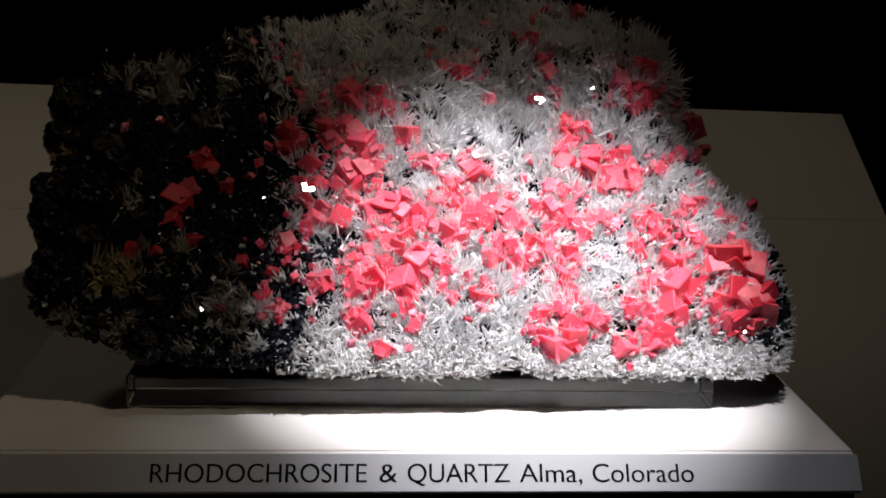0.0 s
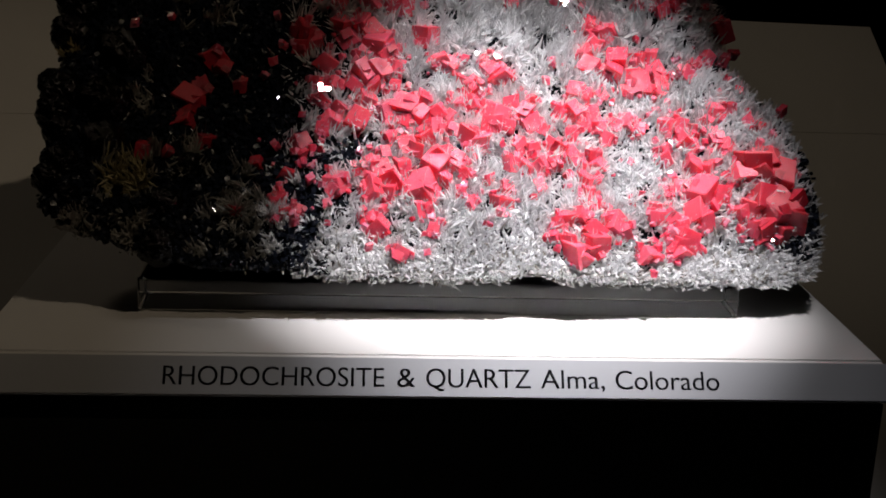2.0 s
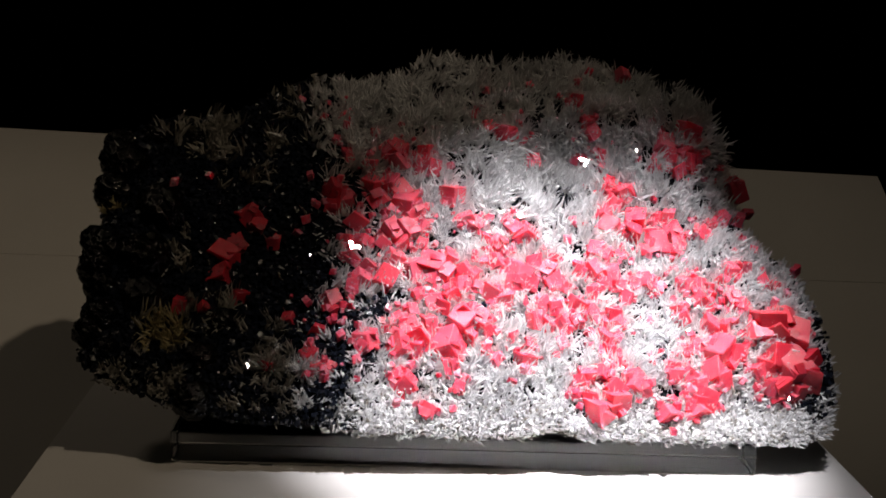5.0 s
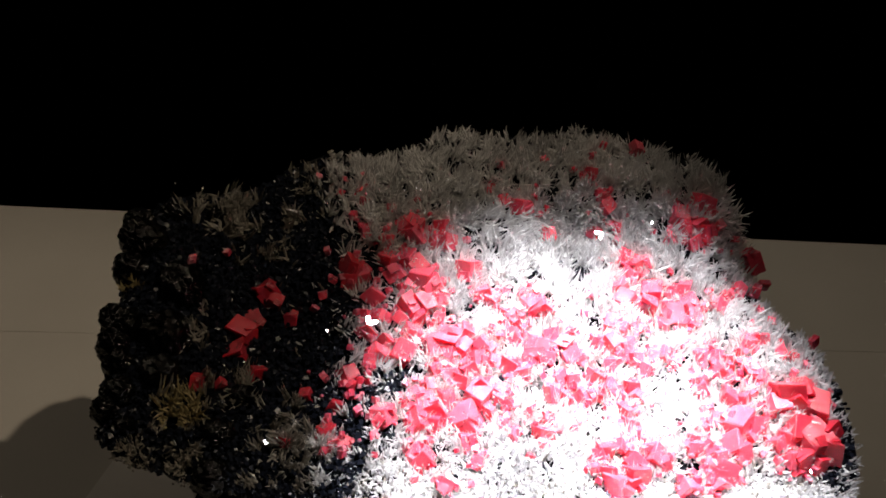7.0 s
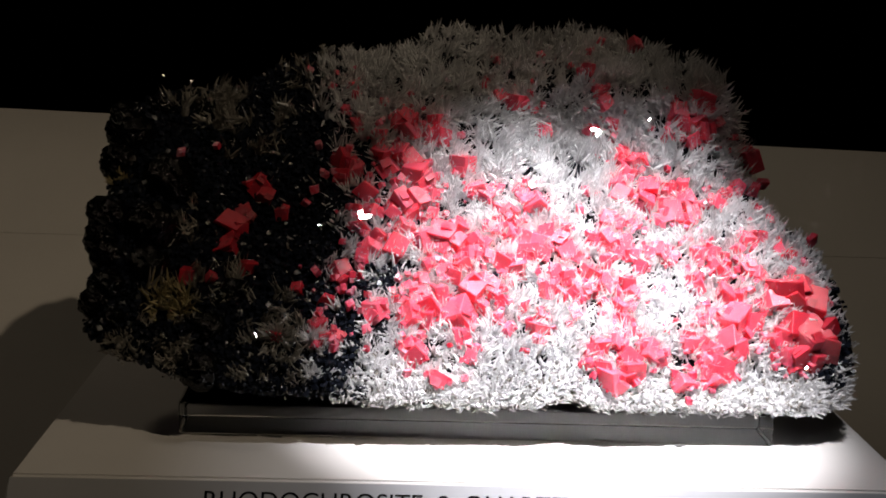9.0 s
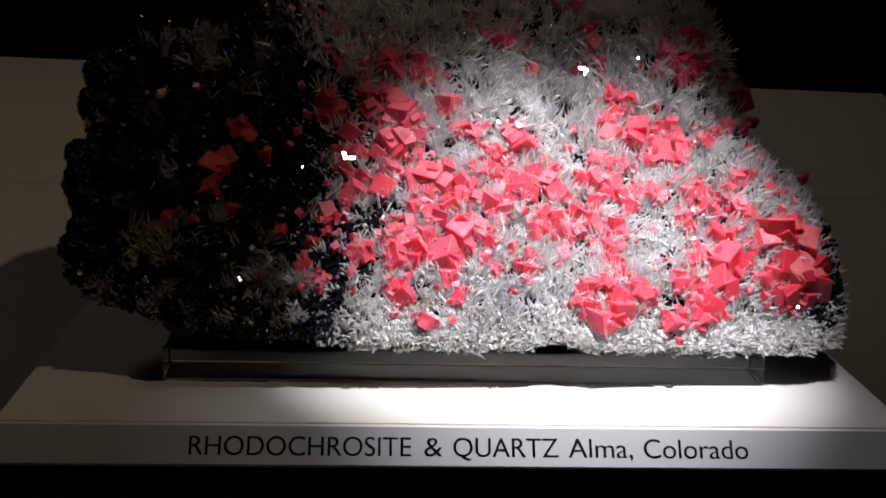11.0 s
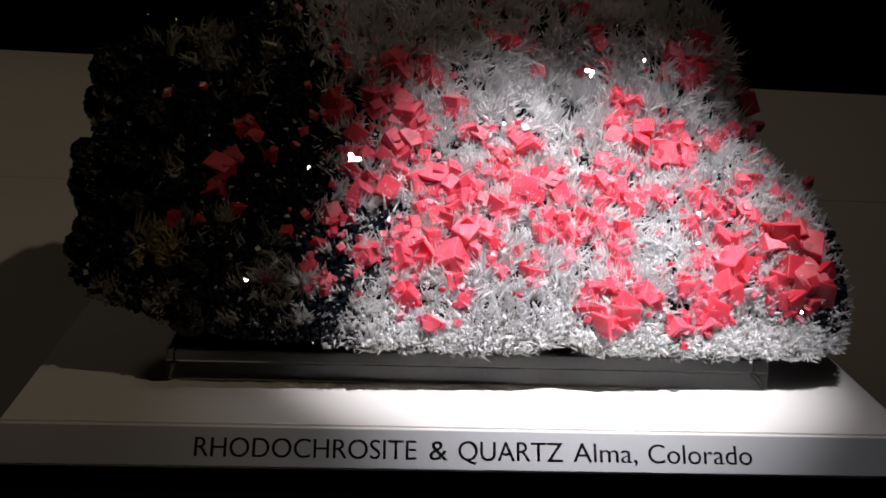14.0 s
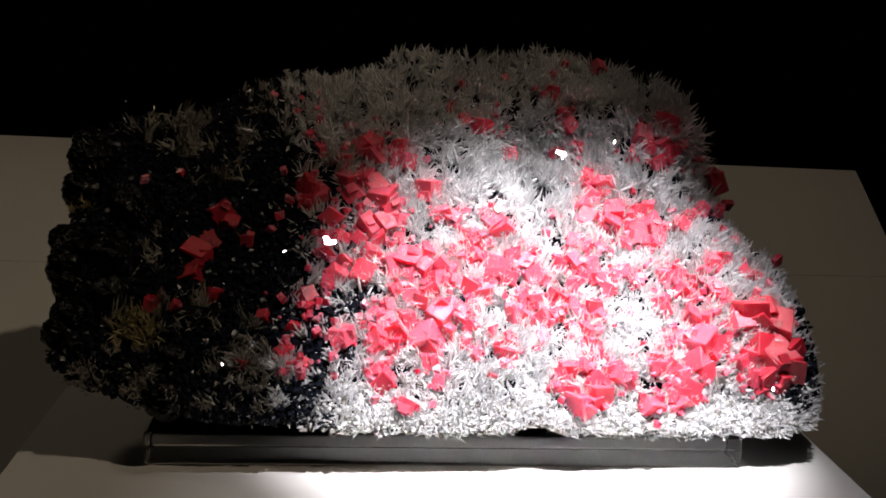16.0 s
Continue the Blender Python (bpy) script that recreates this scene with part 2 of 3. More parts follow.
# rims of the slab: height over x
CROWN = [(-.145, 1.35), (-.137, 1.416), (-.123, 1.435), (-.096, 1.452), (-.056, 1.455), (-.026, 1.457), (0, 1.470), (.027, 1.486), (.051, 1.494),
         (.084, 1.491), (.128, 1.495), (.161, 1.511), (.19, 1.519), (.219, 1.515), (.259, 1.514), (.301, 1.520), (.337, 1.523), (.377, 1.507),
         (.412, 1.501), (.446, 1.492), (.463, 1.476), (.471, 1.41), (.485, 1.366), (.497, 1.342), (.522, 1.336), (.538, 1.300), (.546, 1.26)]
FOOT = [(-.145, 1.31), (-.133, 1.271), (-.12, 1.258), (-.1, 1.247), (-.05, 1.234), (0, 1.223), (.095, 1.218), (.145, 1.2165), (.188, 1.2145), (.248, 1.215),
        (.262, 1.217), (.279, 1.2205), (.296, 1.217), (.312, 1.214), (.352, 1.212), (.422, 1.210), (.5, 1.212), (.528, 1.219), (.546, 1.242)]


def rim(profile, x):
    return float(np.interp(x, [p[0] for p in profile], [p[1] for p in profile]))


def wobble(x, y, z, scale):
    return noise.noise(Vector((x, y, z)) * scale)


def edge_curve(x):
    """How far the face turns back at its rim: less at the broken end."""
    return 0.026 - 0.016 * min(1, max(0, (x - 0.38) / 0.10))


specimen = empty("mineral_specimen", (0, 0, 0), "leaning slab of red crystals and white quartz on dark rock", "mineral specimen")

# dark matrix slab
COLS, ROWS_UP, THICK = 200, 110, 0.075
verts, faces = [], []
for side in (0, 1):
    for i in range(COLS + 1):
        x = -0.130 + 0.676 * i / COLS
        z0, z1 = rim(FOOT, x), rim(CROWN, x)
        z0 += 0.004 * wobble(x, 0, 1, 60)
        z1 += 0.004 * wobble(x, 3, 1, 60)
        for j in range(ROWS_UP + 1):
            z = z0 + (z1 - z0) * j / ROWS_UP
            near = min(x + 0.130, 0.546 - x, (z - z0) * 1.3, (z1 - z) * 1.3)
            k = min(1, max(0, near / 0.030))
            round_off = edge_curve(x) * (1 - math.sqrt(1 - (1 - k) ** 2))
            y = face_y(x, z) + 0.010
            if side == 0:
                lump = 0.004 * wobble(x, y, z, 45) + 0.003 * wobble(x, y, z, 130) + 0.0015 * wobble(x, y, z, 300)
                verts.append((x, y + round_off + lump, z))
            else:
                verts.append((x + 0.001 * min(1, max(0, (x - 0.45) / 0.09)), y + THICK - 1.2 * round_off + 0.008 * wobble(x, 9, z, 20), z))
STEP = ROWS_UP + 1
HALF = (COLS + 1) * STEP
for i in range(COLS):
    for j in range(ROWS_UP):
        a = i * STEP + j
        faces.append((a, a + STEP, a + STEP + 1, a + 1))
        faces.append((HALF + a, HALF + a + 1, HALF + a + STEP + 1, HALF + a + STEP))
    for j, flip in ((0, True), (ROWS_UP, False)):
        a = i * STEP + j
        q = (a, a + STEP, HALF + a + STEP, HALF + a)
        faces.append(q[::-1] if flip else q)
for j in range(ROWS_UP):
    faces.append((j, j + 1, HALF + j + 1, HALF + j))
    a = COLS * STEP + j
    faces.append((a + 1, a, HALF + a, HALF + a + 1))
data = bpy.data.meshes.new("matrix")
data.from_pydata(verts, [], faces)
data.materials.append(matrix_rock)
data.shade_smooth()
matrix = new("matrix", data)
matrix.parent = specimen
tagged(matrix, "dark blue-black rock between the crystals")

# black rounded lobes on the dark flank
LOBES = [(-119, 1345, 48), (-113, 1296, 40), (-104, 1274, 30), (-111, 1412, 50), (-122, 1431, 35), (-10, 1289, 36), (-44, 1289, 18), (-27, 1266, 40), (-83, 1338, 60), (-75, 1376, 60), (-28, 1240, 40), (-83, 1309, 50), (-48, 1436, 30), (-121, 1392, 42), (-119, 1419, 44), (-91, 1438, 34), (-124, 1334, 40), (-117, 1318, 36), (-121, 1287, 34), (-130, 1355, 30)]
for n, (x, z, r) in enumerate(LOBES):
    x, z, r = x / 1000, z / 1000, r * (0.00042 if r > 10 else 0.00028)
    bm = bmesh.new()
    bmesh.ops.create_icosphere(bm, subdivisions=5, radius=1)
    at = Vector((x, face_y(x, z) + 0.016, z))
    for v in bm.verts:
        d = v.co.copy()
        w = 1 + 0.16 * noise.noise(d * 2.2 + Vector((n, 0, 0))) + 0.13 * abs(noise.noise(d * 5 + Vector((0, n, 0)))) + 0.10 * (0.45 - noise.voronoi(d * 5.5 + Vector((n, n, 0)))[0][0])
        v.co = at + d * r * w
    ob = part("lobe", bm, lobe_rock, specimen, "black knobbly rounded lobe")
    ob.data.shade_smooth()

# red crystals, group by group: x and height in millimetres, breadth in half-millimetres
UPPER_LEFT = [(137, 1437, 16), (140, 1427, 18), (166, 1434, 14), (167, 1420, 18), (129, 1434, 12), (161, 1423, 14), (88, 1466, 12), (90, 1456, 9), (116, 1450, 9), (92, 1432, 11), (113, 1422, 10), (45, 1477, 8)]
SHOULDER = [(83, 1398, 22), (81, 1388, 16), (102, 1375, 16), (93, 1393, 14), (116, 1405, 16), (132, 1405, 18), (142, 1398, 18), (122, 1393, 14), (146, 1389, 22), (156, 1382, 20), (137, 1382, 14), (135, 1366, 20), (150, 1368, 18), (163, 1373, 14), (127, 1359, 12), (110, 1359, 12), (191, 1398, 16), (97, 1359, 12), (145, 1357, 14), (163, 1357, 10)]
CREST = [(226, 1491, 9), (216, 1472, 7), (227, 1457, 11), (244, 1452, 14), (253, 1450, 10), (264, 1444, 8), (273, 1423, 14), (272, 1497, 8), (301, 1487, 6), (322, 1501, 9), (335, 1512, 8), (371, 1510, 12), (318, 1485, 12), (312, 1479, 9), (330, 1464, 10), (333, 1453, 14), (325, 1466, 8)]
UPPER_MIDDLE = [(205, 1377, 14), (213, 1373, 12), (197, 1375, 9), (260, 1366, 20), (250, 1368, 14), (226, 1377, 8), (233, 1357, 14), (223, 1361, 10), (242, 1375, 10), (256, 1379, 8)]
MIDDLE_LEFT = [(97, 1348, 14), (108, 1329, 14), (101, 1325, 10), (115, 1339, 12), (130, 1331, 18), (138, 1346, 14), (155, 1337, 18), (171, 1342, 20), (173, 1333, 14), (189, 1346, 14), (183, 1335, 16), (201, 1337, 14), (211, 1333, 10), (196, 1326, 14), (175, 1314, 18), (180, 1310, 14), (160, 1318, 12), (191, 1318, 14), (155, 1308, 10), (226, 1321, 18), (214, 1324, 12), (239, 1315, 16), (233, 1344, 12), (220, 1344, 10)]
LOWER_MIDDLE = [(200, 1305, 16), (197, 1297, 22), (210, 1301, 18), (185, 1281, 22), (187, 1267, 12), (160, 1287, 20), (150, 1295, 16), (170, 1297, 14), (141, 1300, 10), (146, 1281, 16), (158, 1279, 14), (131, 1292, 8), (219, 1279, 10), (207, 1287, 12), (225, 1291, 10), (232, 1293, 8), (244, 1287, 10), (259, 1282, 10), (255, 1271, 14), (228, 1271, 10), (220, 1297, 9), (196, 1252, 10), (242, 1256, 7)]
LOWER_LEFT = [(114, 1286, 16), (112, 1280, 10), (107, 1270, 9), (81, 1316, 14), (84, 1306, 10), (71, 1292, 12), (65, 1274, 14), (71, 1266, 12), (84, 1266, 10), (92, 1288, 9), (143, 1260, 12), (150, 1254, 16), (136, 1262, 8), (167, 1237, 12), (108, 1258, 6), (80, 1259, 8), (30, 1267, 12)]
DARK_SIDE = [(11, 1368, 16), (-10, 1341, 16), (3, 1378, 24), (-18, 1348, 26), (-6, 1352, 20), (-18, 1330, 22), (0, 1313, 16), (-48, 1309, 14), (-29, 1306, 10), (-66, 1403, 9), (27, 1355, 14), (29, 1357, 10), (46, 1299, 12), (-35, 1408, 6), (56, 1374, 9)]
CENTRE = [(267, 1343, 14), (253, 1337, 20), (250, 1328, 18), (263, 1326, 12), (279, 1339, 14), (285, 1346, 12), (286, 1328, 16), (294, 1326, 10), (274, 1311, 14), (284, 1309, 14), (266, 1299, 14), (278, 1296, 12), (291, 1298, 12), (304, 1298, 10), (289, 1282, 12), (281, 1275, 8), (305, 1311, 14)]
UPPER_RIGHT = [(321, 1428, 14), (327, 1415, 8), (345, 1432, 10), (343, 1421, 9), (349, 1405, 16), (358, 1400, 18), (367, 1403, 14), (352, 1393, 12), (338, 1382, 16), (342, 1373, 16), (368, 1380, 18), (364, 1370, 16), (335, 1390, 9), (387, 1380, 12), (402, 1382, 12), (380, 1366, 14), (387, 1359, 20), (402, 1368, 16), (409, 1361, 14), (375, 1354, 10), (405, 1352, 10), (326, 1354, 14), (336, 1350, 12), (350, 1350, 10), (307, 1375, 9), (300, 1361, 8)]
BROW = [(429, 1459, 18), (438, 1451, 10), (404, 1448, 16), (411, 1436, 12), (423, 1440, 14), (428, 1432, 16), (419, 1422, 14), (394, 1424, 10), (444, 1438, 10), (378, 1431, 7), (443, 1414, 6), (482, 1403, 20), (489, 1382, 10), (477, 1378, 12), (458, 1379, 12), (447, 1375, 10), (436, 1368, 12), (428, 1370, 10), (485, 1354, 9), (521, 1339, 10)]
RIGHT = [(454, 1339, 14), (446, 1333, 10), (468, 1341, 12), (460, 1333, 9), (421, 1328, 14), (408, 1328, 12), (400, 1339, 9), (423, 1316, 14), (430, 1312, 12), (452, 1317, 14), (458, 1313, 12), (441, 1325, 8), (486, 1331, 12), (493, 1327, 10), (506, 1322, 9), (402, 1309, 12), (403, 1303, 14), (427, 1299, 14), (439, 1298, 12), (448, 1302, 9)]
MIDDLE_RIGHT = [(374, 1328, 14), (360, 1328, 12), (347, 1326, 12), (381, 1323, 10), (337, 1334, 16), (324, 1337, 16), (311, 1337, 10), (320, 1321, 12), (331, 1328, 10), (353, 1317, 12), (320, 1304, 14), (313, 1311, 9), (338, 1304, 12), (343, 1298, 12)]
BIG_RIGHT = [(481, 1301, 26), (469, 1296, 18), (497, 1306, 22), (488, 1296, 18), (504, 1292, 24), (500, 1300, 16), (486, 1275, 24), (496, 1266, 28), (514, 1274, 18), (512, 1259, 22), (472, 1269, 16), (464, 1265, 14), (486, 1253, 18), (475, 1254, 14), (499, 1251, 16), (480, 1245, 10)]
LOWER_RIGHT = [(431, 1279, 24), (426, 1266, 18), (432, 1258, 16), (448, 1279, 16), (442, 1271, 10), (424, 1283, 14), (457, 1286, 9), (390, 1262, 14), (400, 1260, 14), (389, 1268, 10), (409, 1256, 12), (413, 1244, 18), (406, 1236, 14), (401, 1238, 10), (378, 1235, 14), (371, 1241, 8), (401, 1278, 10), (412, 1282, 12), (408, 1290, 9), (369, 1270, 8)]
BASE = [(351, 1257, 16), (344, 1259, 12), (360, 1251, 10), (332, 1252, 16), (333, 1244, 18), (315, 1239, 18), (309, 1246, 14), (320, 1235, 12), (309, 1261, 14), (321, 1263, 12), (303, 1258, 10), (329, 1261, 9), (331, 1286, 14), (341, 1288, 10), (332, 1278, 12), (336, 1272, 10), (315, 1282, 9), (297, 1248, 9), (290, 1248, 6)]
CLUSTERS = (UPPER_LEFT, SHOULDER, CREST, UPPER_MIDDLE, MIDDLE_LEFT, LOWER_MIDDLE, LOWER_LEFT, DARK_SIDE, CENTRE, UPPER_RIGHT, BROW, RIGHT, MIDDLE_RIGHT, BIG_RIGHT, LOWER_RIGHT, BASE)
CLUSTERED = [place for places in CLUSTERS for place in places]

# quartz needles
GAPS = [(131, 1314, 16), (182, 1281, 20), (204, 1432, 22), (276, 1460, 18), (353, 1462, 18), (238, 1341, 8), (218, 1309, 9), (93, 1268, 18), (365, 1361, 14), (514, 1239, 26), (377, 1227, 16), (81, 1238, 22), (463, 1367, 14), (490, 1364, 16), (109, 1377, 16), (92, 1308, 20), (78, 1284, 22), (119, 1391, 14), (410, 1417, 16), (227, 1429, 14), (441, 1245, 12), (535, 1281, 20), (534, 1257, 24), (530, 1298, 14), (521, 1230, 18), (105, 1330, 20), (120, 1300, 18), (100, 1290, 22), (128, 1352, 16), (150, 1360, 16), (118, 1275, 16), (105, 1395, 20), (150, 1410, 16), (205, 1412, 14), (240, 1470, 12), (300, 1476, 14)]
SPRAYS = [(-36, 1441, 38), (-61, 1438, 32), (6, 1408, 18), (-54, 1343, 20), (-59, 1285, 34), (33, 1263, 38), (-92, 1256, 28), (53, 1240, 26), (-37, 1299, 18), (174, 1440, 40), (-56, 1252, 30), (8, 1236, 18), (19, 1438, 18), (-118, 1381, 16), (-10, 1304, 22), (65, 1261, 22)]


def quartz_share(x, z):
    """How densely the needles stand."""
    edge = 0.092 + 0.014 * hill(x, z, x, 1.385, 1, 0.04) - 0.045 * min(1, max(0, (z - 1.42) / 0.04)) + 0.016 * hill(x, z, x, 1.218, 1, 0.022) + 0.016 * wobble(0, 2, z, 30) + 0.020 * wobble(x, 5, z, 70)
    share = 0.012 + 0.988 / (1 + math.exp(-(x - edge) / 0.014))
    for gx, gz, r in GAPS:
        share *= 1 - 0.93 * hill(x, z, gx / 1000, gz / 1000, r * 0.00055, r * 0.00050)
    for gx, gz, r in SPRAYS:
        share = max(share, 1.0 * hill(x, z, gx / 1000, gz / 1000, r * 0.00060, r * 0.00050))
    share *= 1 - 0.6 * min(1, max(0, (x - 0.515) / 0.02))
    return share * (0.82 + (0.6 if z < 1.38 else 0.95) * wobble(x, 7, z, 55))


def needle_mesh(name, spikes, material):
    """One mesh of four-sided prisms with pointed ends: foot, direction, length, radius."""
    vs, fs = [], []
    for p, d, length, r in spikes:
        a = d.orthogonal().normalized()
        b = d.cross(a)
        turn = random.random() * 6.28
        base = len(vs)
        for h, s in ((0, 1.0), (length * random.uniform(0.25, 0.62), 0.86)):
            for k in range(4):
                w = turn + k * 1.5708
                vs.append(p + d * h + (a * math.cos(w) + b * math.sin(w)) * r * s)
        vs.append(p + d * length + a * r * random.uniform(-0.5, 0.5))
        for k in range(4):
            m = (k + 1) % 4
            fs.append((base + k, base + m, base + 4 + m, base + 4 + k))
            fs.append((base + 4 + k, base + 4 + m, base + 8))
    data = bpy.data.meshes.new(name)
    data.from_pydata(vs, [], fs)
    data.materials.append(material)
    return data


def lean_at(x, z):
    """The way the needles lie in each patch."""
    return Vector((noise.noise(Vector((x, 1, z)) * 45), 0.5 * noise.noise(Vector((x, 4, z)) * 45), noise.noise(Vector((x, 8, z)) * 45) + 0.15))


random.seed(4)
spikes = []


def rooted(x, z):
    """Foot on the rock, how far in from the rim (0 to 1), and the outward direction there."""
    low, high = rim(FOOT, x), rim(CROWN, x)
    k = min(1, max(0, min(x + 0.130, 0.546 - x, (z - low) * 1.3, (high - z) * 1.3) / 0.030))
    foot = Vector((x, face_y(x, z) + 0.008 + edge_curve(x) * (1 - math.sqrt(1 - (1 - k) ** 2)), z))
    away = Vector(((x > 0.5) * 0.8 - (x < -0.1) * 0.8, 0.1, 0.9 if high - z < 0.02 else (-0.6 if z - low < 0.012 else 0)))
    return foot, k, (face_normal(x, z) + away * 0.6 * (1 - k)).normalized()


def scatter(x0, x1, z0, z1):
    """A random spot on the face, more often where the quartz is dense."""
    while True:
        x, z = random.uniform(x0, x1), random.uniform(z0, z1)
        if rim(FOOT, x) - 0.002 < z < rim(CROWN, x) + 0.001 and random.random() < quartz_share(x, z):
            return x, z


# tufts of needles that spread from a common root
for _ in range(4700):
    x, z = scatter(-0.128, 0.547, 1.205, 1.522)
    foot, k, n = rooted(x, z)
    low_band = min(1, max(0.0, (z - rim(FOOT, x)) / 0.05))
    axis = (n + lean_at(x, z) * 0.9 + Vector((random.gauss(0, 0.38), random.gauss(0, 0.2), random.gauss(0.04, 0.38)))).normalized()
    reach = random.uniform(0.0095, 0.0215) * (0.50 + 0.50 * low_band) * (0.6 + 0.4 * k)
    if z > 1.39:
        reach *= 1.25
    if x > 0.515:
        reach *= 0.65
    spread = random.uniform(0.12, 0.5)
    thick = random.uniform(0.00055, 0.00135)
    for _ in range(random.randint(5, 13)):
        d = axis + Vector((random.gauss(0, spread), random.gauss(0, spread * 0.7), random.gauss(0, spread)))
        if d.dot(n) < 0.12:
            d += n * (0.25 - d.dot(n))
        if low_band < 0.3:
            d.z = max(d.z, -0.2)
        d.normalize()
        off = Vector((random.gauss(0, 0.0022), random.gauss(0, 0.0008), random.gauss(0, 0.0022)))
        spikes.append((foot + off, d, reach * random.uniform(0.45, 1.1), thick * random.uniform(0.7, 1.3)))
# stubby grains of the icy lower crust
for _ in range(6500):
    x = random.uniform(0.08, 0.535)
    z = rim(FOOT, x) + abs(random.gauss(0, 0.014)) - 0.004 + 0.005 * wobble(x, 2, 2, 70)
    if random.random() > quartz_share(x, z):
        continue
    foot, k, n = rooted(x, z)
    d = (n + Vector((random.gauss(0, 0.6), random.gauss(0, 0.4), random.gauss(0, 0.6)))).normalized()
    d.z = max(d.z, -0.15)
    d.normalize()
    spikes.append((foot + n * 0.001, d, random.uniform(0.005, 0.0115), random.uniform(0.0007, 0.0017)))
# frosty lumps of the lower crust
ico = bmesh.new()
bmesh.ops.create_icosphere(ico, subdivisions=2, radius=1)
ICO_V, ICO_F = [v.co.copy() for v in ico.verts], [tuple(v.index for v in f.verts) for f in ico.faces]
ico.free()
vs, fs = [], []
for n in range(420):
    x = random.uniform(0.10, 0.53)
    z = rim(FOOT, x) + abs(random.gauss(0, 0.012)) - 0.002 + 0.006 * wobble(x, 2, 2, 70)
    if random.random() > quartz_share(x, z):
        continue
    foot, k, out_of = rooted(x, z)
    size, base = random.uniform(0.0016, 0.0030), len(vs)
    vs += [foot + out_of * 0.003 + v * size * (1 + 0.45 * noise.noise(v * 1.7 + Vector((n, 0, 0)))) for v in ICO_V]
    fs += [tuple(base + i for i in f) for f in ICO_F]
data = bpy.data.meshes.new("quartz_crust")
data.from_pydata(vs, [], fs)
data.materials.append(quartz)
crust = new("quartz_crust", data)
crust.parent = specimen
tagged(crust, "frosty lumps of white quartz along the foot", kind="stuff")
# fine stubble that fills the ground between the tufts
for _ in range(15000):
    x, z = scatter(0.02, 0.546, 1.205, 1.520)
    if z > 1.37 and random.random() < 0.8:
        continue
    foot, k, n = rooted(x, z)
    d = (n + Vector((random.gauss(0, 0.5), random.gauss(0, 0.3), random.gauss(0, 0.5)))).normalized()
    spikes.append((foot, d, random.uniform(0.0035, 0.0085), random.uniform(0.0005, 0.0011)))
# needles that rise round the red crystals
for x, z, r in CLUSTERED:
    for _ in range(12 if x > 95 else 2):
        w, q = random.uniform(0, 6.283), random.uniform(0.4, 1.4) * r * 0.00043
        u, v = x / 1000 + q * math.cos(w), z / 1000 + q * math.sin(w)
        if not rim(FOOT, u) < v < rim(CROWN, u) or u > 0.54:
            continue
        foot, k, n = rooted(u, v)
        d = (n + Vector((random.gauss(0, 0.35), random.gauss(0, 0.2), random.gauss(0, 0.35)))).normalized()
        spikes.append((foot, d, random.uniform(0.010, 0.018), random.uniform(0.0005, 0.0011)))
# large open fans
for x, z, size in ((0.174, 1.439, 0.026), (0.032, 1.263, 0.020), (0.062, 1.262, 0.017), (0.424, 1.440, 0.024), (0.348, 1.478, 0.022), (0.100, 1.462, 0.020), (-0.030, 1.448, 0.018)):
    n = face_normal(x, z)
    for k in range(110):
        d = (n * 0.45 + Vector((random.gauss(0, 0.8), random.gauss(0, 0.3), random.gauss(0.1, 0.8)))).normalized()
        if d.dot(n) > 0.05:
            spikes.append((Vector((x, face_y(x, z) + 0.005, z)) + d * 0.003, d, random.uniform(0.5, 1.0) * size, random.uniform(0.0004, 0.0008)))


def quartz_kind(p):
    if hill(p.x, p.z, -0.119, 1.380, 0.014, 0.016) + hill(p.x, p.z, -0.062, 1.287, 0.026, 0.018) > 0.45 + 0.2 * random.random():
        return "ochre"
    if p.z < rim(FOOT, p.x) + 0.04 and random.random() < 0.08:
        return "grey_quartz"
    return "grey_quartz" if p.x < 0.052 + 0.02 * wobble(p.x, p.y, p.z, 60) else "white"


sorted_spikes = {"white": [], "grey_quartz": [], "ochre": []}
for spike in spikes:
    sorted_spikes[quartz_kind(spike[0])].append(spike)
for kind, material, label in (("white", quartz, "dense crust of fine milky white quartz needles"), ("grey_quartz", grey_quartz, "sparse darker grey quartz needles on the dark flank"),
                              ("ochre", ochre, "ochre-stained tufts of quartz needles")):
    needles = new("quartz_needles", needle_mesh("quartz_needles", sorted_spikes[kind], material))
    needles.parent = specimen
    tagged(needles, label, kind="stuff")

# blue-black grains on the bare rock
vs, fs = [], []
CUBE = [Vector((i, j, k)) for i in (-1, 1) for j in (-1, 1) for k in (-1, 1)]
CUBE_F = [(0, 1, 3, 2), (4, 6, 7, 5), (0, 4, 5, 1), (2, 3, 7, 6), (0, 2, 6, 4), (1, 5, 7, 3)]
while len(vs) < 8 * 12000:
    x, z = random.uniform(-0.128, 0.54), random.uniform(1.21, 1.52)
    if not rim(FOOT, x) + 0.002 < z < rim(CROWN, x) - 0.002 or random.random() < quartz_share(x, z) * 1.6 + (0.45 if x > 0.13 else 0):
        continue
    foot, k, n = rooted(x, z)
    size = random.choice((0.0005, 0.0008, 0.0012, 0.0019)) * random.uniform(0.8, 1.2)
    m = Matrix.Translation(foot + n * random.uniform(-0.001, 0.004)) @ Euler([random.uniform(0, 6.28) for _ in range(3)]).to_matrix().to_4x4() @ Matrix.Diagonal((size, size * random.uniform(0.7, 1.6), size, 1))
    base = len(vs)
    vs += [m @ v for v in CUBE]
    fs += [tuple(base + i for i in f) for f in CUBE_F]
data = bpy.data.meshes.new("sulphide_grit")
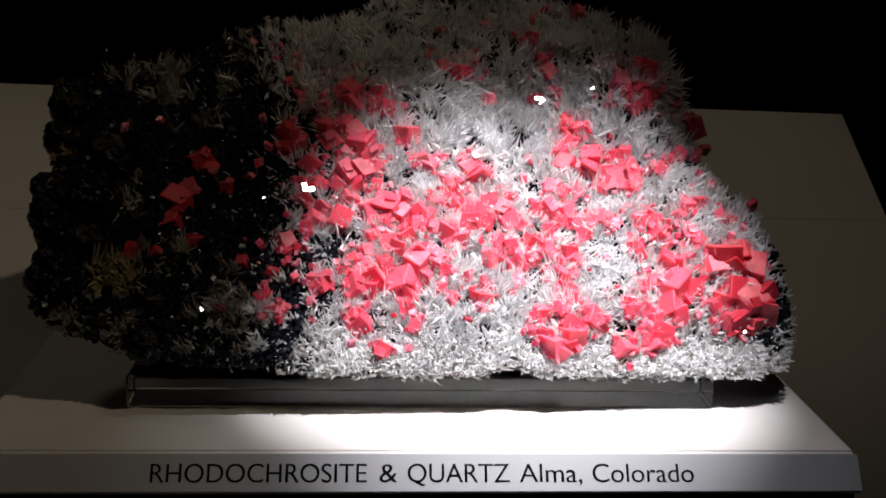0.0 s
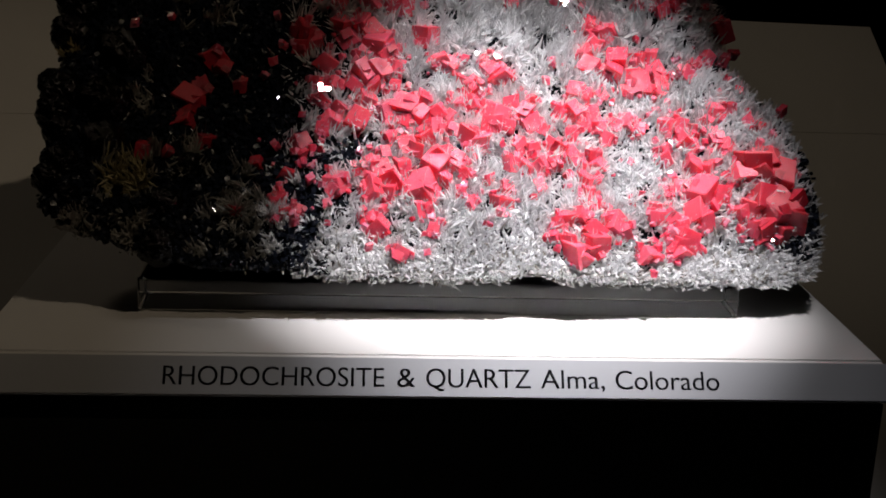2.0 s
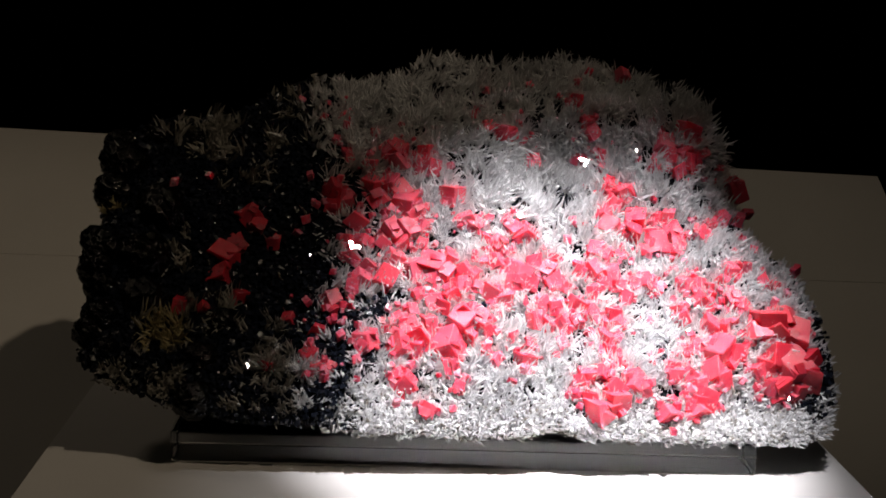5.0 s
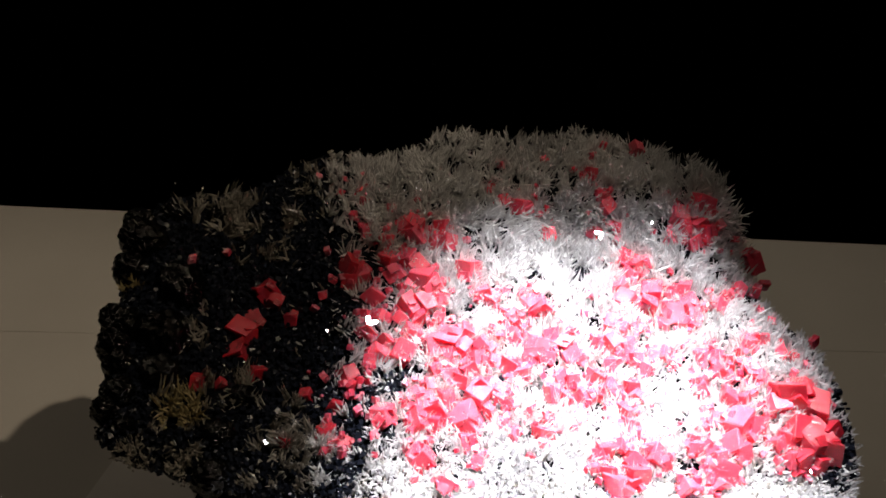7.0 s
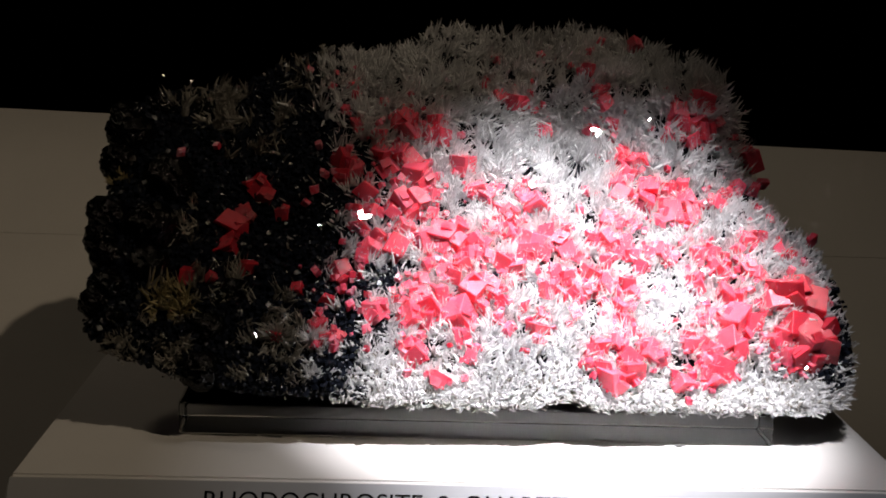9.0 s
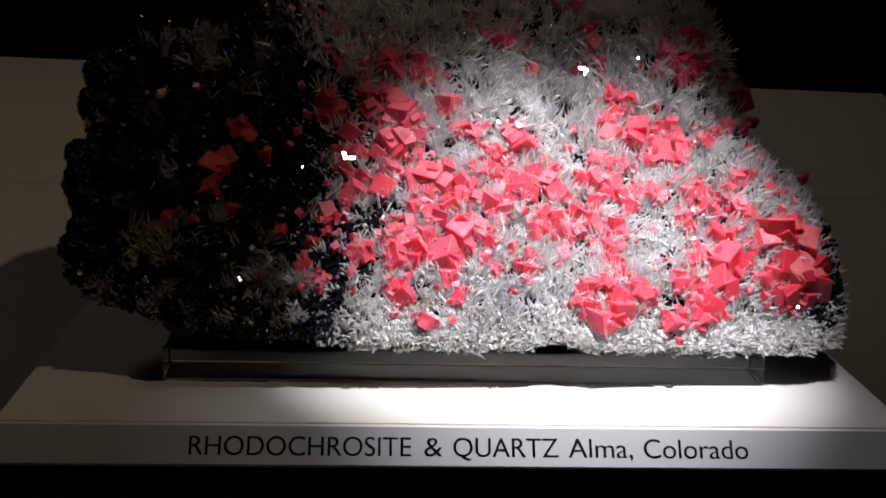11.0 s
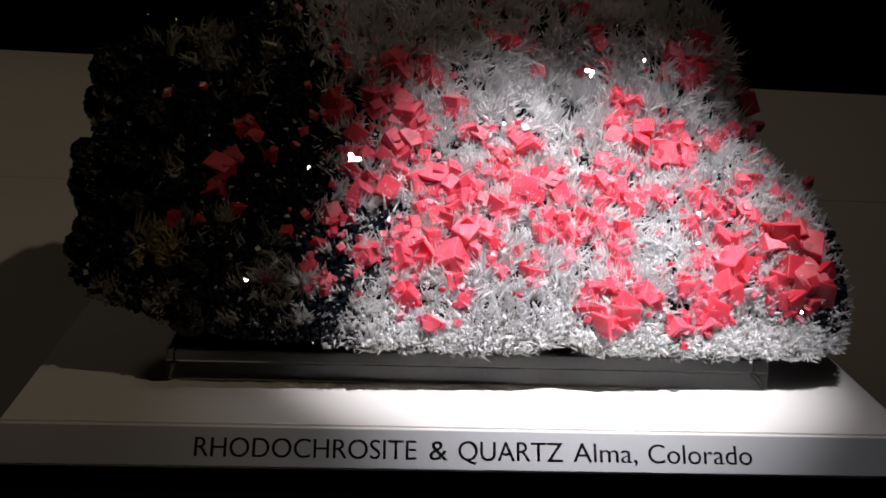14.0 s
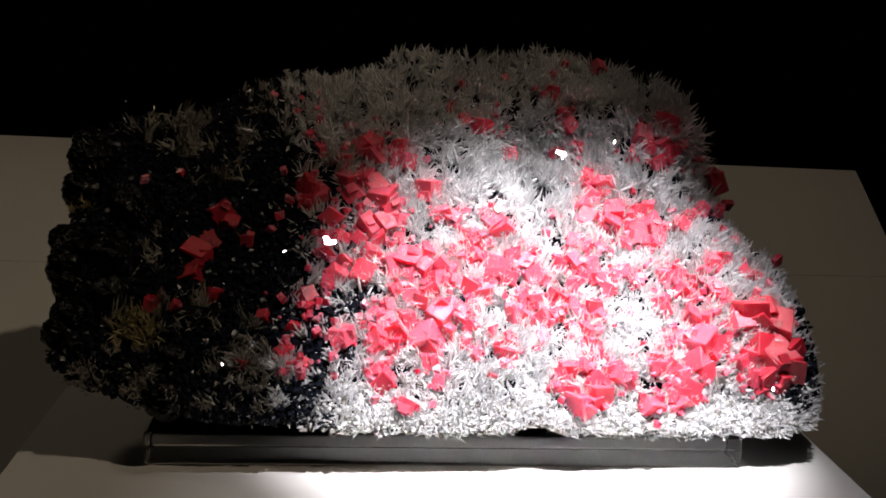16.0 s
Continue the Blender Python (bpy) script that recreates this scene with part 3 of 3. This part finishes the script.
data.from_pydata(vs, [], fs)
data.materials.append(grain_rock)
grains = new("sulphide_grit", data)
grains.parent = specimen
tagged(grains, "glittering blue-black grains on the bare rock", kind="stuff")

prisms = [needle_mesh("quartz_crystal", [(Vector(), Vector((0, 0, 1)), 1.0, w)], quartz_loose) for w in (0.055, 0.07, 0.09)]


def turned(d, roll):
    return d.to_track_quat("Z", "Y").to_matrix().to_4x4() @ Matrix.Rotation(roll, 4, "Z")


count = 0
while count < 260:
    x, z = random.uniform(0.02, 0.53), random.uniform(1.25, 1.50)
    if not rim(FOOT, x) + 0.015 < z < rim(CROWN, x) - 0.012 or random.random() > quartz_share(x, z):
        continue
    n = face_normal(x, z)
    d = (n * 0.8 + lean_at(x, z) * 1.3 + Vector((random.gauss(0, 0.4), random.gauss(0, 0.2), random.gauss(0, 0.4)))).normalized()
    if d.dot(n) < 0.1:
        continue
    ob = new("quartz_crystal", prisms[count % 3])
    ob.parent = specimen
    s = random.uniform(0.014, 0.021)
    ob.matrix_basis = Matrix.Translation((x, face_y(x, z) + 0.004, z)) @ turned(d, random.random() * 6) @ Matrix.Diagonal((s, s, s, 1))
    count += 1

# red rhombs


def rhomb_mesh(seed, material):
    """A rhombohedron with slightly worn edges."""
    rng = random.Random(seed)
    bm = bmesh.new()
    bmesh.ops.create_cube(bm, size=2)
    squash = rng.uniform(0.72, 0.85)
    axis = Vector((1, 1, 1)).normalized()
    for v in bm.verts:
        along = axis * v.co.dot(axis)
        v.co = (v.co - along) * 1.08 + along * squash
        v.co *= Vector((rng.uniform(0.97, 1.03), rng.uniform(0.97, 1.03), rng.uniform(0.97, 1.03))).length / 1.732
    bmesh.ops.bevel(bm, geom=bm.edges[:], offset=rng.uniform(0.04, 0.09), segments=1, affect="EDGES")
    twin = bmesh.ops.create_cube(bm, size=rng.uniform(1.0, 1.4))["verts"]
    shift = Vector((rng.uniform(-0.5, 0.5), rng.uniform(-0.5, 0.5), rng.uniform(-0.5, 0.5))) + axis * 0.35
    tilt = Euler([rng.uniform(-0.25, 0.25) for _ in range(3)]).to_matrix()
    for v in twin:
        v.co = tilt @ v.co + shift
    for _ in range(2):
        chip = bmesh.ops.create_cube(bm, size=rng.uniform(0.6, 0.95))["verts"]
        shift = Vector((rng.uniform(-0.8, 0.8), rng.uniform(-0.8, 0.8), rng.uniform(-0.8, 0.8)))
        tilt = Euler([rng.uniform(-0.5, 0.5) for _ in range(3)]).to_matrix()
        for v in chip:
            v.co = tilt @ v.co + shift
    for v in bm.verts:
        v.co += 0.12 * noise.noise_vector(v.co * 1.3 + Vector((seed, 0, 0)))
    return mesh_from("rhodochrosite_crystal", bm, material)


RHOMBS = [rhomb_mesh(k, rose) for k in range(7)]
SHADED = [rhomb_mesh(k, rose_shaded) for k in range(7, 11)]
small = []


def cluster(places):
    """Red crystals: x and height in millimetres, breadth in half-millimetres."""
    for x, z, r in places:
        x, z = x / 1000, z / 1000
        if r <= 9:
            small.append((x, z, r * 0.00042))
            continue
        a = r * (0.00051 if x > 0.06 else 0.00042)
        # left flank and right end take the red with shade in its colour
        ob = new("rhodochrosite_crystal", random.choice(SHADED if x < 0.085 or (x > 0.475 and z < 1.33) else RHOMBS))
        ob.parent = specimen
        n = face_normal(x, z)
        at = Vector((x, face_y(x, z), z)) + n * (0.0020 - (0.31 if x > 0.10 else 0.85) * a)
        spin = Euler([random.uniform(0, 6.28) for _ in range(3)]).to_matrix().to_4x4()
        ob.matrix_basis = Matrix.Translation(at) @ spin @ Matrix.Diagonal((a * random.uniform(0.9, 1.15), a * random.uniform(0.85, 1.1), a * random.uniform(0.85, 1.1), 1))
        for _ in range(4 if x > 0.06 else 0):
            small.append((x + random.gauss(0, 1.5) * a, z + random.gauss(0, 1.3) * a, random.uniform(0.0012, 0.0034)))


random.seed(11)
for places in CLUSTERS:
    cluster(places)

# small pink crystals round the large ones
vs, fs = [], []
for x, z, a in small:
    if not rim(FOOT, x) + 0.008 < z < rim(CROWN, x) - 0.008 or x > 0.532:
        continue
    src = random.choice(RHOMBS)
    n = face_normal(x, z)
    m = Matrix.Translation(Vector((x, face_y(x, z), z)) + n * random.uniform(-0.001, 0.003)) @ Euler([random.uniform(0, 6.28) for _ in range(3)]).to_matrix().to_4x4() @ Matrix.Scale(a, 4)
    base = len(vs)
    vs += [m @ v.co for v in src.vertices]
    fs += [tuple(base + i for i in p.vertices) for p in src.polygons]
data = bpy.data.meshes.new("small_rhodochrosite")
data.from_pydata(vs, [], fs)
data.materials.append(rose_small)
ob = new("small_rhodochrosite", data)
ob.parent = specimen
tagged(ob, "small pink crystals scattered between the large red ones", kind="stuff")

# bright cleavage faces that catch the spotlight
FACETS = [(101, 1352, 12), (327, 1421, 12), (62, 1345, 6), (238, 1382, 7), (2, 1470, 6), (-40, 1459, 6), (40, 1419, 5), (15, 1265, 8), (377, 1439, 6), (490, 1244, 6), (409, 1314, 7), (406, 1292, 7), (135, 1357, 5), (356, 1467, 3)]
MIDDLE = Vector((0.12, 0.02, 1.55))
for _ in range(34):
    FACETS.append((random.uniform(-125, 95), random.uniform(1245, 1470), random.uniform(1.6, 3.0)))
for x, z, r in FACETS:
    x, z, a = x / 1000, z / 1000, r * (0.00040 if r > 10 else 0.00022)
    at = Vector((x, face_y(x, z), z)) + face_normal(x, z) * (0.008 if r > 10 else 0.003)
    d = ((KEY - at).normalized() + (MIDDLE - at).normalized()).normalized()
    if r <= 3:
        at = Vector((x, face_y(x, z) + 0.004, z))
        d = ((WARM - at).normalized() + (MIDDLE - at).normalized() + Vector((random.gauss(0, 0.10), random.gauss(0, 0.10), random.gauss(0, 0.10)))).normalized()
    bm = bmesh.new()
    box(bm, (-a, -a * 0.8, -a * 0.7), (-a * 0.2, a * 0.9, 0))
    box(bm, (-a * 0.2, -a * 0.8, -a * 0.7), (a * 1.1, -a * 0.1, -a * 0.03))
    bm.transform(Matrix.Translation(at) @ turned(d, random.random() * 6))
    part("sulphide_facet", bm, facet_metal, specimen, "bright mirror-like crystal face")
